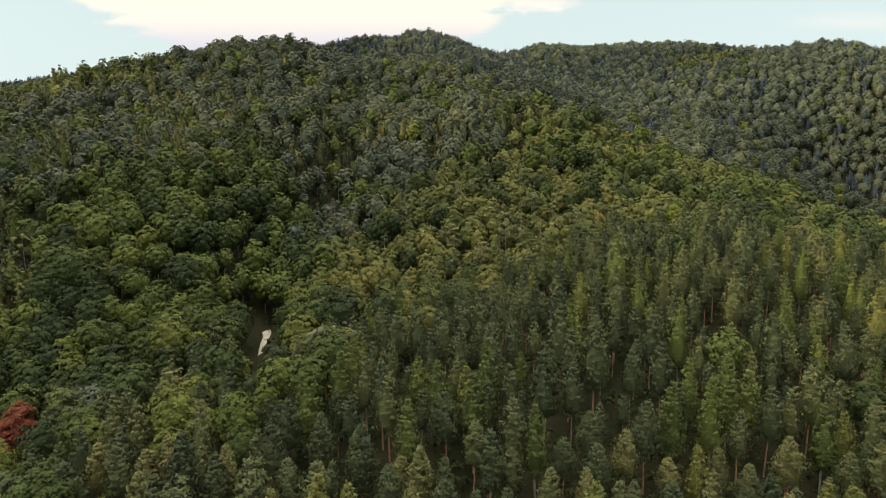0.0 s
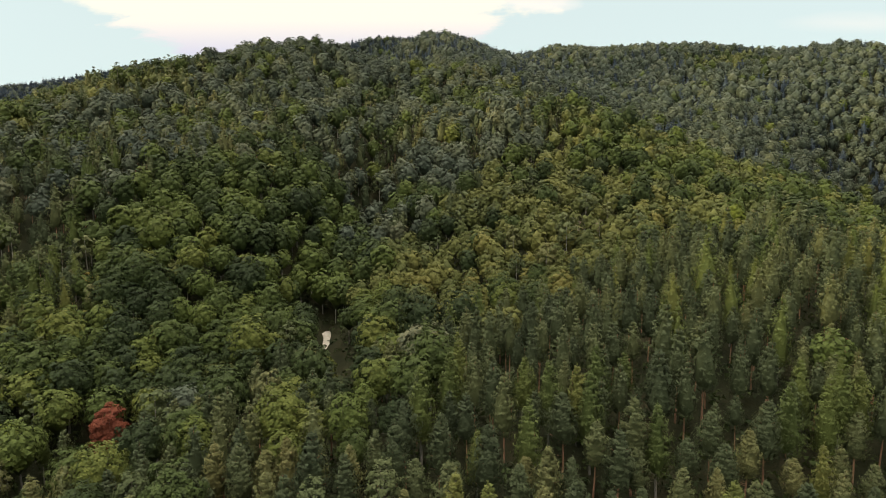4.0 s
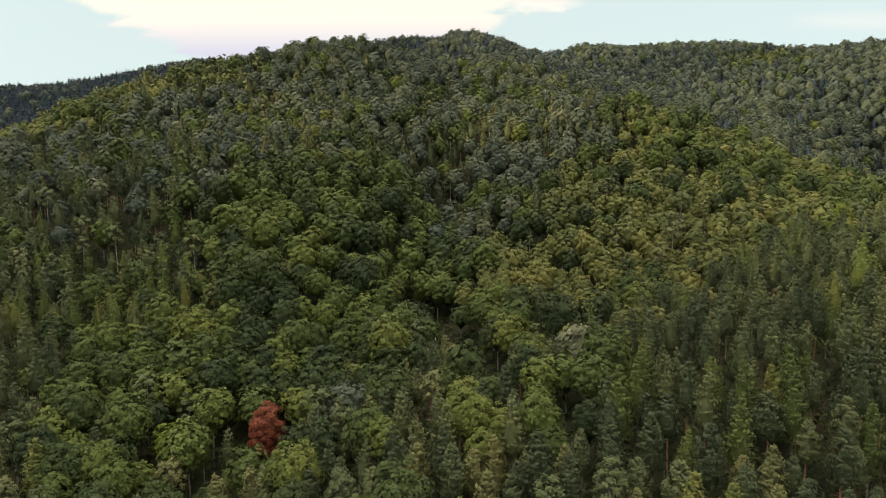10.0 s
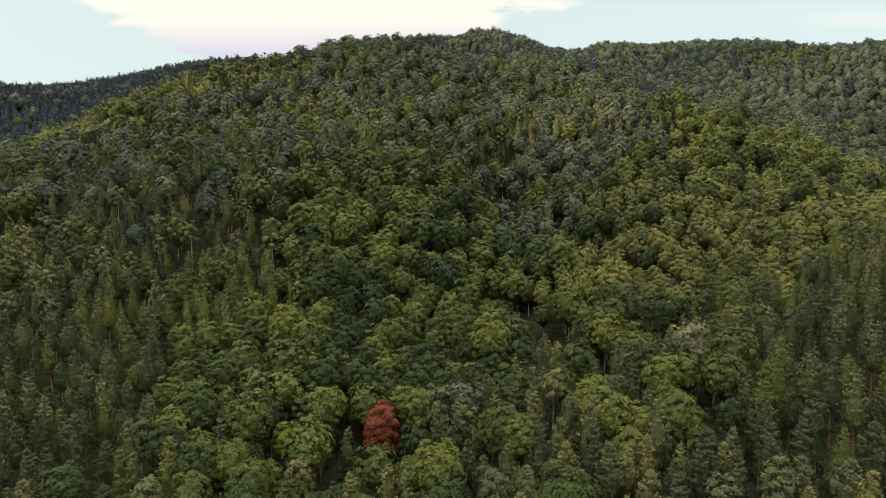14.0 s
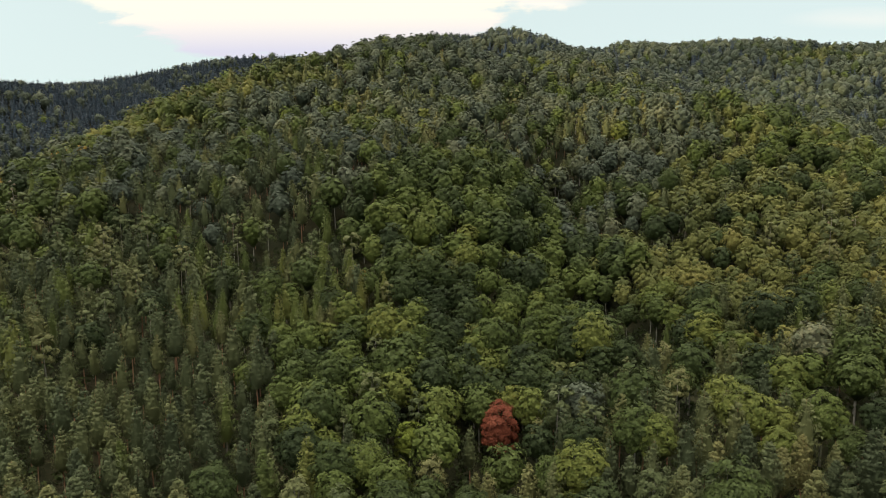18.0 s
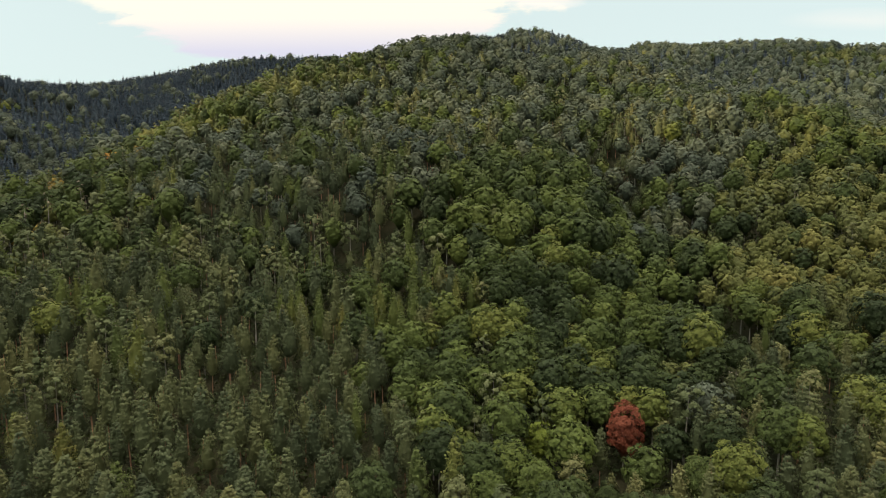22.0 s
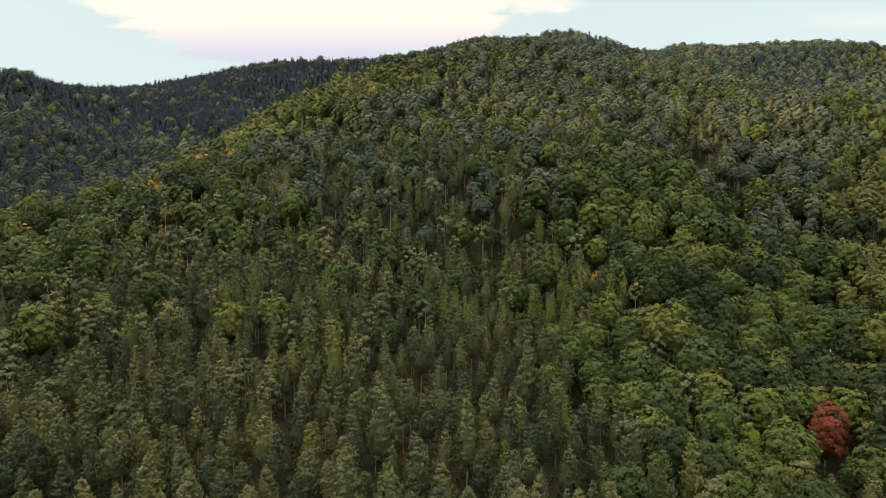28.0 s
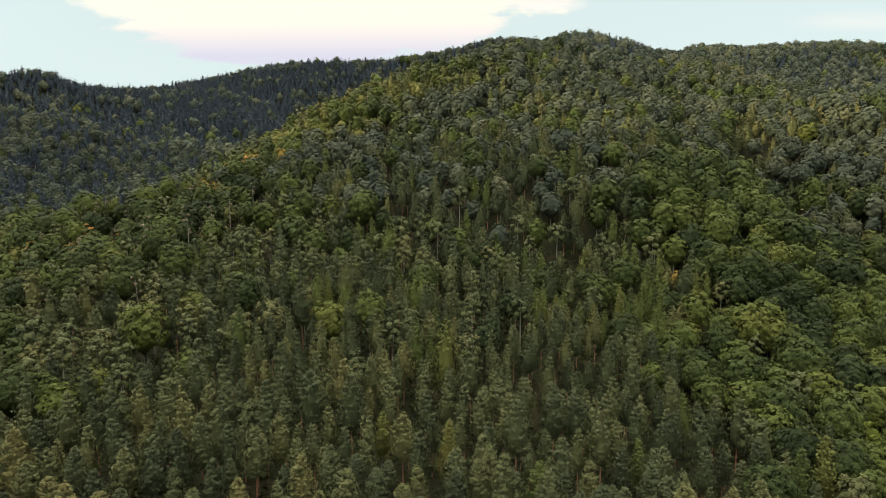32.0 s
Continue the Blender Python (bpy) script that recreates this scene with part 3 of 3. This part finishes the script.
TRUNK_OF = {"birch": "white", "pine": "pine", "bare": "white"}
PLAIN = {
    "pine": ("scots_pine", "pine tree", "tall Scots pine with grey-green needles and a bare reddish trunk"),
    "larch": ("larch", "larch tree", "slender conical larch turning olive and golden"),
    "spruce": ("spruce", "spruce tree", "blunt spruce with dense dark branches, blue-tinted for haze"),
    "oak": ("oak", "oak tree", "broad dark-green oak in summer leaf, slightly blued for haze"),
    "beech": ("beech", "beech tree", "broad leafy beech with a billowing green crown"),
    "hornbeam": ("hornbeam", "hornbeam tree", "low bushy hornbeam with yellow-green autumn leaves"),
    "birch": ("birch", "birch tree", "airy pale-green birch with a slim white trunk"),
    "gold": ("young_maple", "maple tree", "small young maple with orange-gold autumn leaves"),
    "red": ("red_maple", "maple tree", "single maple in bright rust-red autumn leaf"),
    "lime": ("lime_tree", "lime tree", "bright yellow-green lime tree among darker broadleaves"),
    "bare": ("bare_birch", "birch tree", "thinly leaved birch with bare whitish stems"),
}
KINDS = list(TONES)

# ---- which tree grows where: stands laid out on the plan (x, y, breadth, depth, strength, mix) ----
FOOT_STANDS = [
    (52, 126, 109, 71, 3.0, {"pine": 0.86, "larch": 0.13, "beech": 0.01}),
    (57, 124, 16, 14, 4.0, {"larch": 0.8, "pine": 0.2}),
    (9, 126, 8, 11, 4.0, {"larch": 0.8, "pine": 0.2}),
    (109, 172, 69, 34, 2.5, {"pine": 0.85, "larch": 0.15}),
    (-109, 184, 52, 28, 3.0, {"beech": 0.93, "birch": 0.04, "hornbeam": 0.03}),
    (-121, 138, 52, 25, 2.6, {"beech": 0.56, "oak": 0.02, "birch": 0.12, "pine": 0.22, "larch": 0.05, "hornbeam": 0.03}),
    (-48, 146, 34, 26, 3.2, {"beech": 0.58, "pine": 0.34, "oak": 0.04, "birch": 0.04}),
    (-63, 109, 32, 32, 2.2, {"pine": 0.86, "beech": 0.10, "larch": 0.12, "birch": 0.12}),
    (-236, 132, 69, 55, 3.2, {"pine": 0.95, "larch": 0.02, "birch": 0.03}),
    (-167, 195, 23, 16, 3.2, {"larch": 0.6, "pine": 0.25, "beech": 0.15}),
    (-356, 172, 57, 46, 2.4, {"birch": 0.40, "pine": 0.35, "beech": 0.20, "bare": 0.05}),
]
SLOPE_STANDS = [
    (29, 259, 63, 48, 3.0, {"hornbeam": 0.88, "birch": 0.06, "beech": 0.06}),
    (-23, 218, 25, 34, 2.5, {"hornbeam": 0.9, "beech": 0.1}),
    (109, 345, 86, 63, 2.6, {"hornbeam": 0.58, "beech": 0.38, "birch": 0.04}),
    (86, 316, 16, 11, 4.0, {"pine": 0.8, "beech": 0.2}),
    (-98, 236, 48, 60, 3.4, {"beech": 0.95, "hornbeam": 0.05}),
    (-253, 224, 69, 37, 2.6, {"pine": 0.56, "birch": 0.18, "beech": 0.14, "larch": 0.12}),
    (-379, 259, 80, 52, 2.4, {"beech": 0.52, "birch": 0.20, "hornbeam": 0.10, "gold": 0.10, "bare": 0.08}),
    (-218, 305, 86, 46, 2.8, {"pine": 0.46, "larch": 0.10, "oak": 0.30, "beech": 0.05, "birch": 0.05}),
    (-230, 379, 92, 46, 2.6, {"oak": 0.60, "beech": 0.10, "pine": 0.16, "larch": 0.03, "hornbeam": 0.03, "birch": 0.02}),
    (-310, 408, 57, 46, 2.6, {"hornbeam": 0.46, "beech": 0.34, "birch": 0.14, "gold": 0.06}),
    (-29, 385, 55, 52, 3.0, {"pine": 0.34, "oak": 0.40, "birch": 0.05, "beech": 0.07}),
    (-40, 328, 34, 29, 2.4, {"oak": 0.46, "beech": 0.28, "pine": 0.12, "hornbeam": 0.03, "bare": 0.03}),
]
HIGH_STANDS = [
    # sun patch on the far hill, put in as yellow hornbeam colour
    (330, 815, 62, 50, 4.0, {"hornbeam": 0.8, "beech": 0.2}),
    (-132, 448, 80, 69, 2.4, {"pine": 0.27, "oak": 0.48, "beech": 0.10, "larch": 0.01, "birch": 0.02}),
    # autumn-yellow crest, its hornbeam share raised to imitate sunlight there
    (-266, 460, 46, 29, 5.0, {"hornbeam": 0.60, "birch": 0.18, "beech": 0.12, "pine": 0.10}),
    (-138, 552, 92, 46, 2.6, {"oak": 0.78, "beech": 0.08}),
    (12, 483, 80, 57, 2.0, {"oak": 0.58, "beech": 0.22, "birch": 0.08, "hornbeam": 0.04}),
    # far hills: blue-tinted spruce and oak colour stands in for haze
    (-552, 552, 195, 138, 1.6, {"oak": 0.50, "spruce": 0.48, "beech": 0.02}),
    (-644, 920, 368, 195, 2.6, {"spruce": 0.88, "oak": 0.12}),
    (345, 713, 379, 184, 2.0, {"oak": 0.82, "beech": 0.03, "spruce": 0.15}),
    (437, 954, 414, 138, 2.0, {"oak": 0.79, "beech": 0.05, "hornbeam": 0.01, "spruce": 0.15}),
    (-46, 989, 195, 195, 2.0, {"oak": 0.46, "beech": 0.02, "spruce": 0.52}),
]
GAP = {"pine": 4.3, "larch": 4.3, "spruce": 4.5, "oak": 5.6, "beech": 5.6, "hornbeam": 4.7, "birch": 4.6, "gold": 5.0, "bare": 5.0, "red": 9.0, "lime": 6.5}

# single trees that stand out: kind, x, y, size
LANDMARKS = [
    ("red", -106.9, 152.5, 1.22), ("lime", -129, 146, 0.95), ("beech", -135, 167, 1.38),
    ("lime", 87, 239, 1.0), ("birch", 7, 290, 1.0), ("birch", 25, 347, 1.05), ("bare", 31, 248, 0.9),
    ("bare", 38, 245, 0.85), ("gold", -150, 223, 1.3), ("gold", -437, 504, 1.0), ("gold", -426, 494, 0.9),
]
SADDLE_TREES = [
    ("gold", -405, 336, 1.75), ("gold", -416, 327, 1.75), ("gold", -391, 345, 1.75),
    ("birch", -430, 340, 1.0), ("bare", -442, 334, 1.26), ("bare", -419, 345, 1.21), ("bare", -330, 198, 1.15),
    ("gold", -416, 263, 1.83), ("gold", -414, 273, 1.95), ("gold", -393, 270, 1.83), ("gold", -396, 289, 1.89), ("gold", -372, 257, 1.77), ("gold", -418, 280, 1.75),
    ("gold", -362, 339, 1.83), ("gold", -353, 328, 1.77), ("gold", -357, 361, 1.83), ("gold", -351, 375, 1.83), ("gold", -343, 372, 1.75), ("gold", -325, 357, 1.75),
    ("bare", -407, 303, 1.21), ("bare", -402, 305, 1.15), ("bare", -419, 288, 1.21), ("birch", -352, 236, 1.1), ("bare", -386, 262, 1.15),
    ("larch", 57, 122, 1.16), ("larch", 52, 118, 1.1), ("larch", 62, 124, 1.12), ("larch", 9, 127, 1.22), ("larch", 6, 118, 1.1), ("larch", 44, 117, 1.08),
]
# open ground: the forest track in the gully and the cutting on the saddle (x, y, radius)
CLEARINGS = [(-48, 160, 4), (-50, 167, 6), (-52.5, 175, 7.5), (-54.5, 184, 8), (-57.5, 193, 8), (-60, 202, 8), (-62, 211, 8), (-64, 220, 7), (-66, 229, 6.5), (-69, 238, 6),
             (-102.5, 145.5, 4.8), (-109.5, 145, 4.2), (-98.5, 140, 4.0), (-93, 133.5, 3.2), (-400, 318, 8), (-391, 301, 7.5), (-382, 284, 7.5), (-374, 268, 7), (-366, 252, 6)]

# young growth below the track and before the red maple, which leaves them in view (x, y, radius)
YOUNG = [(-37.5, 122, 4.5), (-39.5, 131, 4.5), (-41.5, 139, 5), (-44, 148, 5), (-46, 155, 5), (-52, 189, 4.5), (-90, 127, 4), (-95, 134, 5), (-113, 137, 5), (-118, 130, 4)]

rng = np.random.default_rng(7)


def scatter():
    """All trees: kind index, x, y, sorted by distance from the valley side."""
    bands = [(-95, 62, 6.0), (62, 345, 2.9), (345, 645, 4.6), (645, 1260, 5.2)]
    found = []
    for y0, y1, step in bands:
        ys = np.arange(y0, y1, step)
        for row, y in enumerate(ys):
            xs = np.arange(-(290 + 0.77 * abs(y)), 60 + 0.77 * abs(y), step) + (row % 2) * step / 2
            found.append(np.stack([xs + rng.uniform(-0.42, 0.42, len(xs)) * step, y + rng.uniform(-0.42, 0.42, len(xs)) * step], -1))
    xy = np.concatenate(found)
    # stands
    warp = xy + 10 * np.stack([np.sin(xy[:, 1] * 0.06 + xy[:, 0] * 0.018), np.sin(xy[:, 0] * 0.052 - xy[:, 1] * 0.026)], -1)
    weight = np.full((len(xy), len(KINDS)), 1e-6)
    weight[:, KINDS.index("beech")] += 0.004
    for x0, y0, a, b, k, mix in FOOT_STANDS + SLOPE_STANDS + HIGH_STANDS:
        near = k * np.exp(-(((warp[:, 0] - x0) / a) ** 2 + ((warp[:, 1] - y0) / b) ** 2) * 1.6)
        near = near ** 2
        for kind, share in mix.items():
            weight[:, KINDS.index(kind)] += near * share
    # like trees in small groups
    for k in range(len(KINDS)):
        p = rng.uniform(0, 6.3, 4)
        clump = np.sin(xy[:, 0] * 0.13 + p[0] + 1.5 * np.sin(xy[:, 1] * 0.09 + p[1])) * np.sin(xy[:, 1] * 0.15 + p[2] + 1.2 * np.sin(xy[:, 0] * 0.07 + p[3]))
        weight[:, k] *= np.exp(1.1 * clump)
    weight /= weight.sum(1, keepdims=True)
    pick = (weight.cumsum(1) > rng.uniform(0, 1, (len(xy), 1))).argmax(1)
    # thin to each kind's own spacing, in order of chance
    cell = {}
    keep = []
    for kind, x, y, _ in LANDMARKS + SADDLE_TREES:
        cell.setdefault((int(x // 8), int(y // 8)), []).append((x, y, GAP[kind] * 1.15))
    for i in rng.permutation(len(xy)):
        x, y = xy[i]
        if any((x - cx) ** 2 + (y - cy) ** 2 < r * r for cx, cy, r in CLEARINGS):
            continue
        g = GAP[KINDS[pick[i]]] * (1.0 if 62 < y < 345 else 1.06 if 62 < y < 645 else 1.2)
        ci, cj = int(x // 8), int(y // 8)
        ok = True
        for a in (-1, 0, 1):
            for b in (-1, 0, 1):
                for px, py, pg in cell.get((ci + a, cj + b), ()):
                    lim = 0.5 * (g + pg)
                    if (px - x) ** 2 + (py - y) ** 2 < lim * lim:
                        ok = False
                        break
                if not ok:
                    break
            if not ok:
                break
        if ok:
            cell.setdefault((ci, cj), []).append((x, y, g))
            keep.append(i)
    keep = np.array(keep)
    keep = keep[np.argsort(xy[keep, 1])]
    return xy[keep], pick[keep]


def seen(xy):
    """True for trees on slopes that face the valley, not behind a hill."""
    top = canopy(xy[:, 0], xy[:, 1]) + 3
    ok = np.zeros(len(xy), bool)
    for ex in (0.0, -75.0, -155.0, -230.0):
        clear = np.ones(len(xy), bool)
        for k in np.linspace(0.12, 0.985, 48):
            sx, sy, sz = ex + (xy[:, 0] - ex) * k, xy[:, 1] * k, EYE + (top - EYE) * k
            clear &= canopy(sx, sy) < sz + 4.5
        ok |= clear
    return ok


xy, pick = scatter()
front = seen(xy)
turns = rng.uniform(0, 2 * math.pi, len(xy))
sizes = np.clip(rng.normal(1.0, 0.15, len(xy)), 0.68, 1.38)
for cx, cy, r in YOUNG:
    inside = (xy[:, 0] - cx) ** 2 + (xy[:, 1] - cy) ** 2 < r * r
    sizes[inside] = np.minimum(sizes[inside], 0.68)

# ---- trees as things: the nearest of each kind, and the landmarks ----
variants = {}


def prototype(kind, k, level):
    """Meshes of one single tree, made once."""
    if (kind, k, level) not in variants:
        r = np.random.default_rng(100 * KINDS.index(kind) + 20 * level + k)
        (cv, cf), (wv, wf) = make(kind, r, level)
        name = PLAIN[kind][0]
        variants[kind, k, level] = (mesh_from(name + "_crown", cv, cf, [LEAF[kind]]), mesh_from(name + "_trunk", wv, wf, [BARK[TRUNK_OF.get(kind, "grey")]], smooth=True))
    return variants[kind, k, level]


def plant(kind, k, x, y, turn, size):
    """One tree standing on the soil."""
    name, category, label = PLAIN[kind]
    place = Matrix.Translation((x, y, float(soil(x, y)))) @ pose(0, 0, 0, 0, 0, math.degrees(turn)) @ Matrix.Scale(size, 4)
    crown_mesh, trunk_mesh = prototype(kind, k, 0 if y < 135 or kind in ("red", "lime") else 1 if y < 230 else 2)
    tree = tagged(new(name), label, category, "trees of the hillside forest")
    tree.empty_display_size = 0.5
    tree.matrix_basis = place
    trunk = new("trunk", trunk_mesh)
    crown = new("crown", crown_mesh)
    trunk.parent = crown.parent = tree
    return tree


VARIETY = {"pine": 8, "beech": 7, "larch": 5, "hornbeam": 5, "birch": 5, "spruce": 2, "oak": 4, "gold": 3, "red": 1, "lime": 2, "bare": 3}
LIMIT = {"pine": 300, "beech": 300, "larch": 130, "hornbeam": 210, "birch": 130, "gold": 30, "bare": 30, "spruce": 0, "oak": 140, "red": 5, "lime": 5}
for i, (kind, x, y, size) in enumerate(LANDMARKS + SADDLE_TREES):
    plant(kind, i % VARIETY[kind], x, y, i * 1.7, size)
count = dict.fromkeys(KINDS, 0)
single = np.zeros(len(xy), bool)
for i in range(len(xy)):
    kind = KINDS[pick[i]]
    x, y = xy[i]
    if y > 400 or count[kind] >= LIMIT[kind] or not -(240 + 0.71 * y) < x < 10 + 0.71 * y or y < 84 or not front[i]:
        continue
    count[kind] += 1
    single[i] = True
    plant(kind, int(rng.integers(VARIETY[kind])), x, y, turns[i], sizes[i])

# ---- the rest of the forest: one mesh for each stand of a kind ----
WOODS = {"pine": "pine_wood", "larch": "larch_wood", "spruce": "spruce_wood", "oak": "oak_wood", "beech": "beech_wood", "hornbeam": "hornbeam_wood", "birch": "birch_wood",
         "gold": "maple_wood", "red": "maple_wood", "lime": "lime_wood", "bare": "bare_birch_wood"}
depth = xy[:, 1]
level = np.where(depth < 200, 1, np.where(depth < 340, 2, np.where(depth < 640, 3, 4)))
level[(~front & (depth > 110)) | (depth < 62)] = 4
dropped = ~front & (depth > 62) & (rng.uniform(0, 1, len(xy)) < 0.9)
drift = np.sin(xy[:, 0] * 0.021 + 1.7 * np.sin(xy[:, 1] * 0.013)) * np.sin(xy[:, 1] * 0.024 + 1.4 * np.sin(xy[:, 0] * 0.017 + 2.0))
tones = np.clip(0.5 + 0.8 * rng.uniform(-0.5, 0.5, len(xy)) + 0.2 * drift, 0, 1)
spread = np.where(depth > 645, 1.3, np.where(depth > 345, 1.08, 1.0))   # old, wide crowns on the far hills
for k, kind in enumerate(KINDS):
    for lev in (1, 2, 3, 4):
        who = np.nonzero((pick == k) & (level == lev) & ~single & ~dropped)[0]
        if not len(who):
            continue
        stock = [make(kind, np.random.default_rng(7000 + 50 * k + 10 * lev + q), lev) for q in range(6)]
        vs, fs, sl, tn, base = [], [], [], [], 0
        which = rng.integers(0, len(stock), len(who))
        for q, ((cv, cf), (wv, wf)) in enumerate(stock):
            mine = who[which == q]
            if not len(mine):
                continue
            v = np.concatenate([cv, wv]) if lev < 4 else cv
            f = np.concatenate([cf, wf + len(cv)]) if lev < 4 else cf
            slot = np.concatenate([np.zeros(len(cf), int), np.ones(len(wf), int)]) if lev < 4 else np.zeros(len(cf), int)
            c, s = np.cos(turns[mine])[:, None], np.sin(turns[mine])[:, None]
            z0 = soil(xy[mine, 0], xy[mine, 1])[:, None]
            g = sizes[mine][:, None]
            gw = g * spread[mine][:, None]
            pts = np.stack([(v[None, :, 0] * c - v[None, :, 1] * s) * gw + xy[mine, 0][:, None], (v[None, :, 0] * s + v[None, :, 1] * c) * gw + xy[mine, 1][:, None], v[None, :, 2] * g + z0], -1)
            vs.append(pts.reshape(-1, 3))
            fs.append((f[None] + (base + np.arange(len(mine)) * len(v))[:, None, None]).reshape(-1, 3))
            sl.append(np.tile(slot, len(mine)))
            tn.append(np.repeat(tones[mine], len(v)))
            base += len(mine) * len(v)
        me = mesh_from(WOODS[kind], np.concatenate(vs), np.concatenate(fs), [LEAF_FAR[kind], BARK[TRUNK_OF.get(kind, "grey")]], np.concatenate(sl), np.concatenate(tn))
        where = ("close-grown", "hillside", "upper hillside", "distant")[lev - 1]
        tagged(new(WOODS[kind], me), where + " wood of " + PLAIN[kind][2].replace("single ", ""), "woodland", kind="stuff")

# ---- undergrowth: brambles and saplings that fill the gaps under the near trees ----
gx, gy = np.meshgrid(np.arange(-430, 250, 3.8), np.arange(70, 250, 3.8))
hx, hy = np.meshgrid(np.arange(-125, 20, 3.8), np.arange(250, 365, 3.8))   # the gully behind the track
bush = np.concatenate([np.stack([gx.ravel(), gy.ravel()], -1), np.stack([hx.ravel(), hy.ravel()], -1)])
bush = bush + rng.uniform(-1.9, 1.9, bush.shape)
bush = bush[(bush[:, 0] > -(255 + 0.72 * bush[:, 1])) & (bush[:, 0] < 30 + 0.72 * bush[:, 1])]
for cx, cy, r in CLEARINGS:
    bush = bush[(bush[:, 0] - cx) ** 2 + (bush[:, 1] - cy) ** 2 > (r * 0.66) ** 2]
per = 14
idx = np.repeat(np.arange(len(bush)), per)
out = unit(rng.normal(0, 1, (len(idx), 3)) + [0, 0, 0.8])
foot_z = soil(bush[:, 0], bush[:, 1])
tall = rng.uniform(1.6, 4.6, len(bush))
at = np.stack([bush[idx, 0], bush[idx, 1], foot_z[idx] + tall[idx] * 0.45], -1) + out * np.stack([rng.uniform(0.8, 2.0, len(idx)), rng.uniform(0.8, 2.0, len(idx)), tall[idx] * 0.5], -1)
leafy = sprays(at, out, 0.75, rng, 0.4)
me = mesh_from("undergrowth", leafy, np.arange(len(leafy)).reshape(-1, 3), [LEAF_FAR["beech"]], None, np.repeat(rng.uniform(0, 0.45, len(bush)), per * 3))
tagged(new("undergrowth", me), "dark green brambles and saplings between the trunks", "undergrowth", kind="stuff")
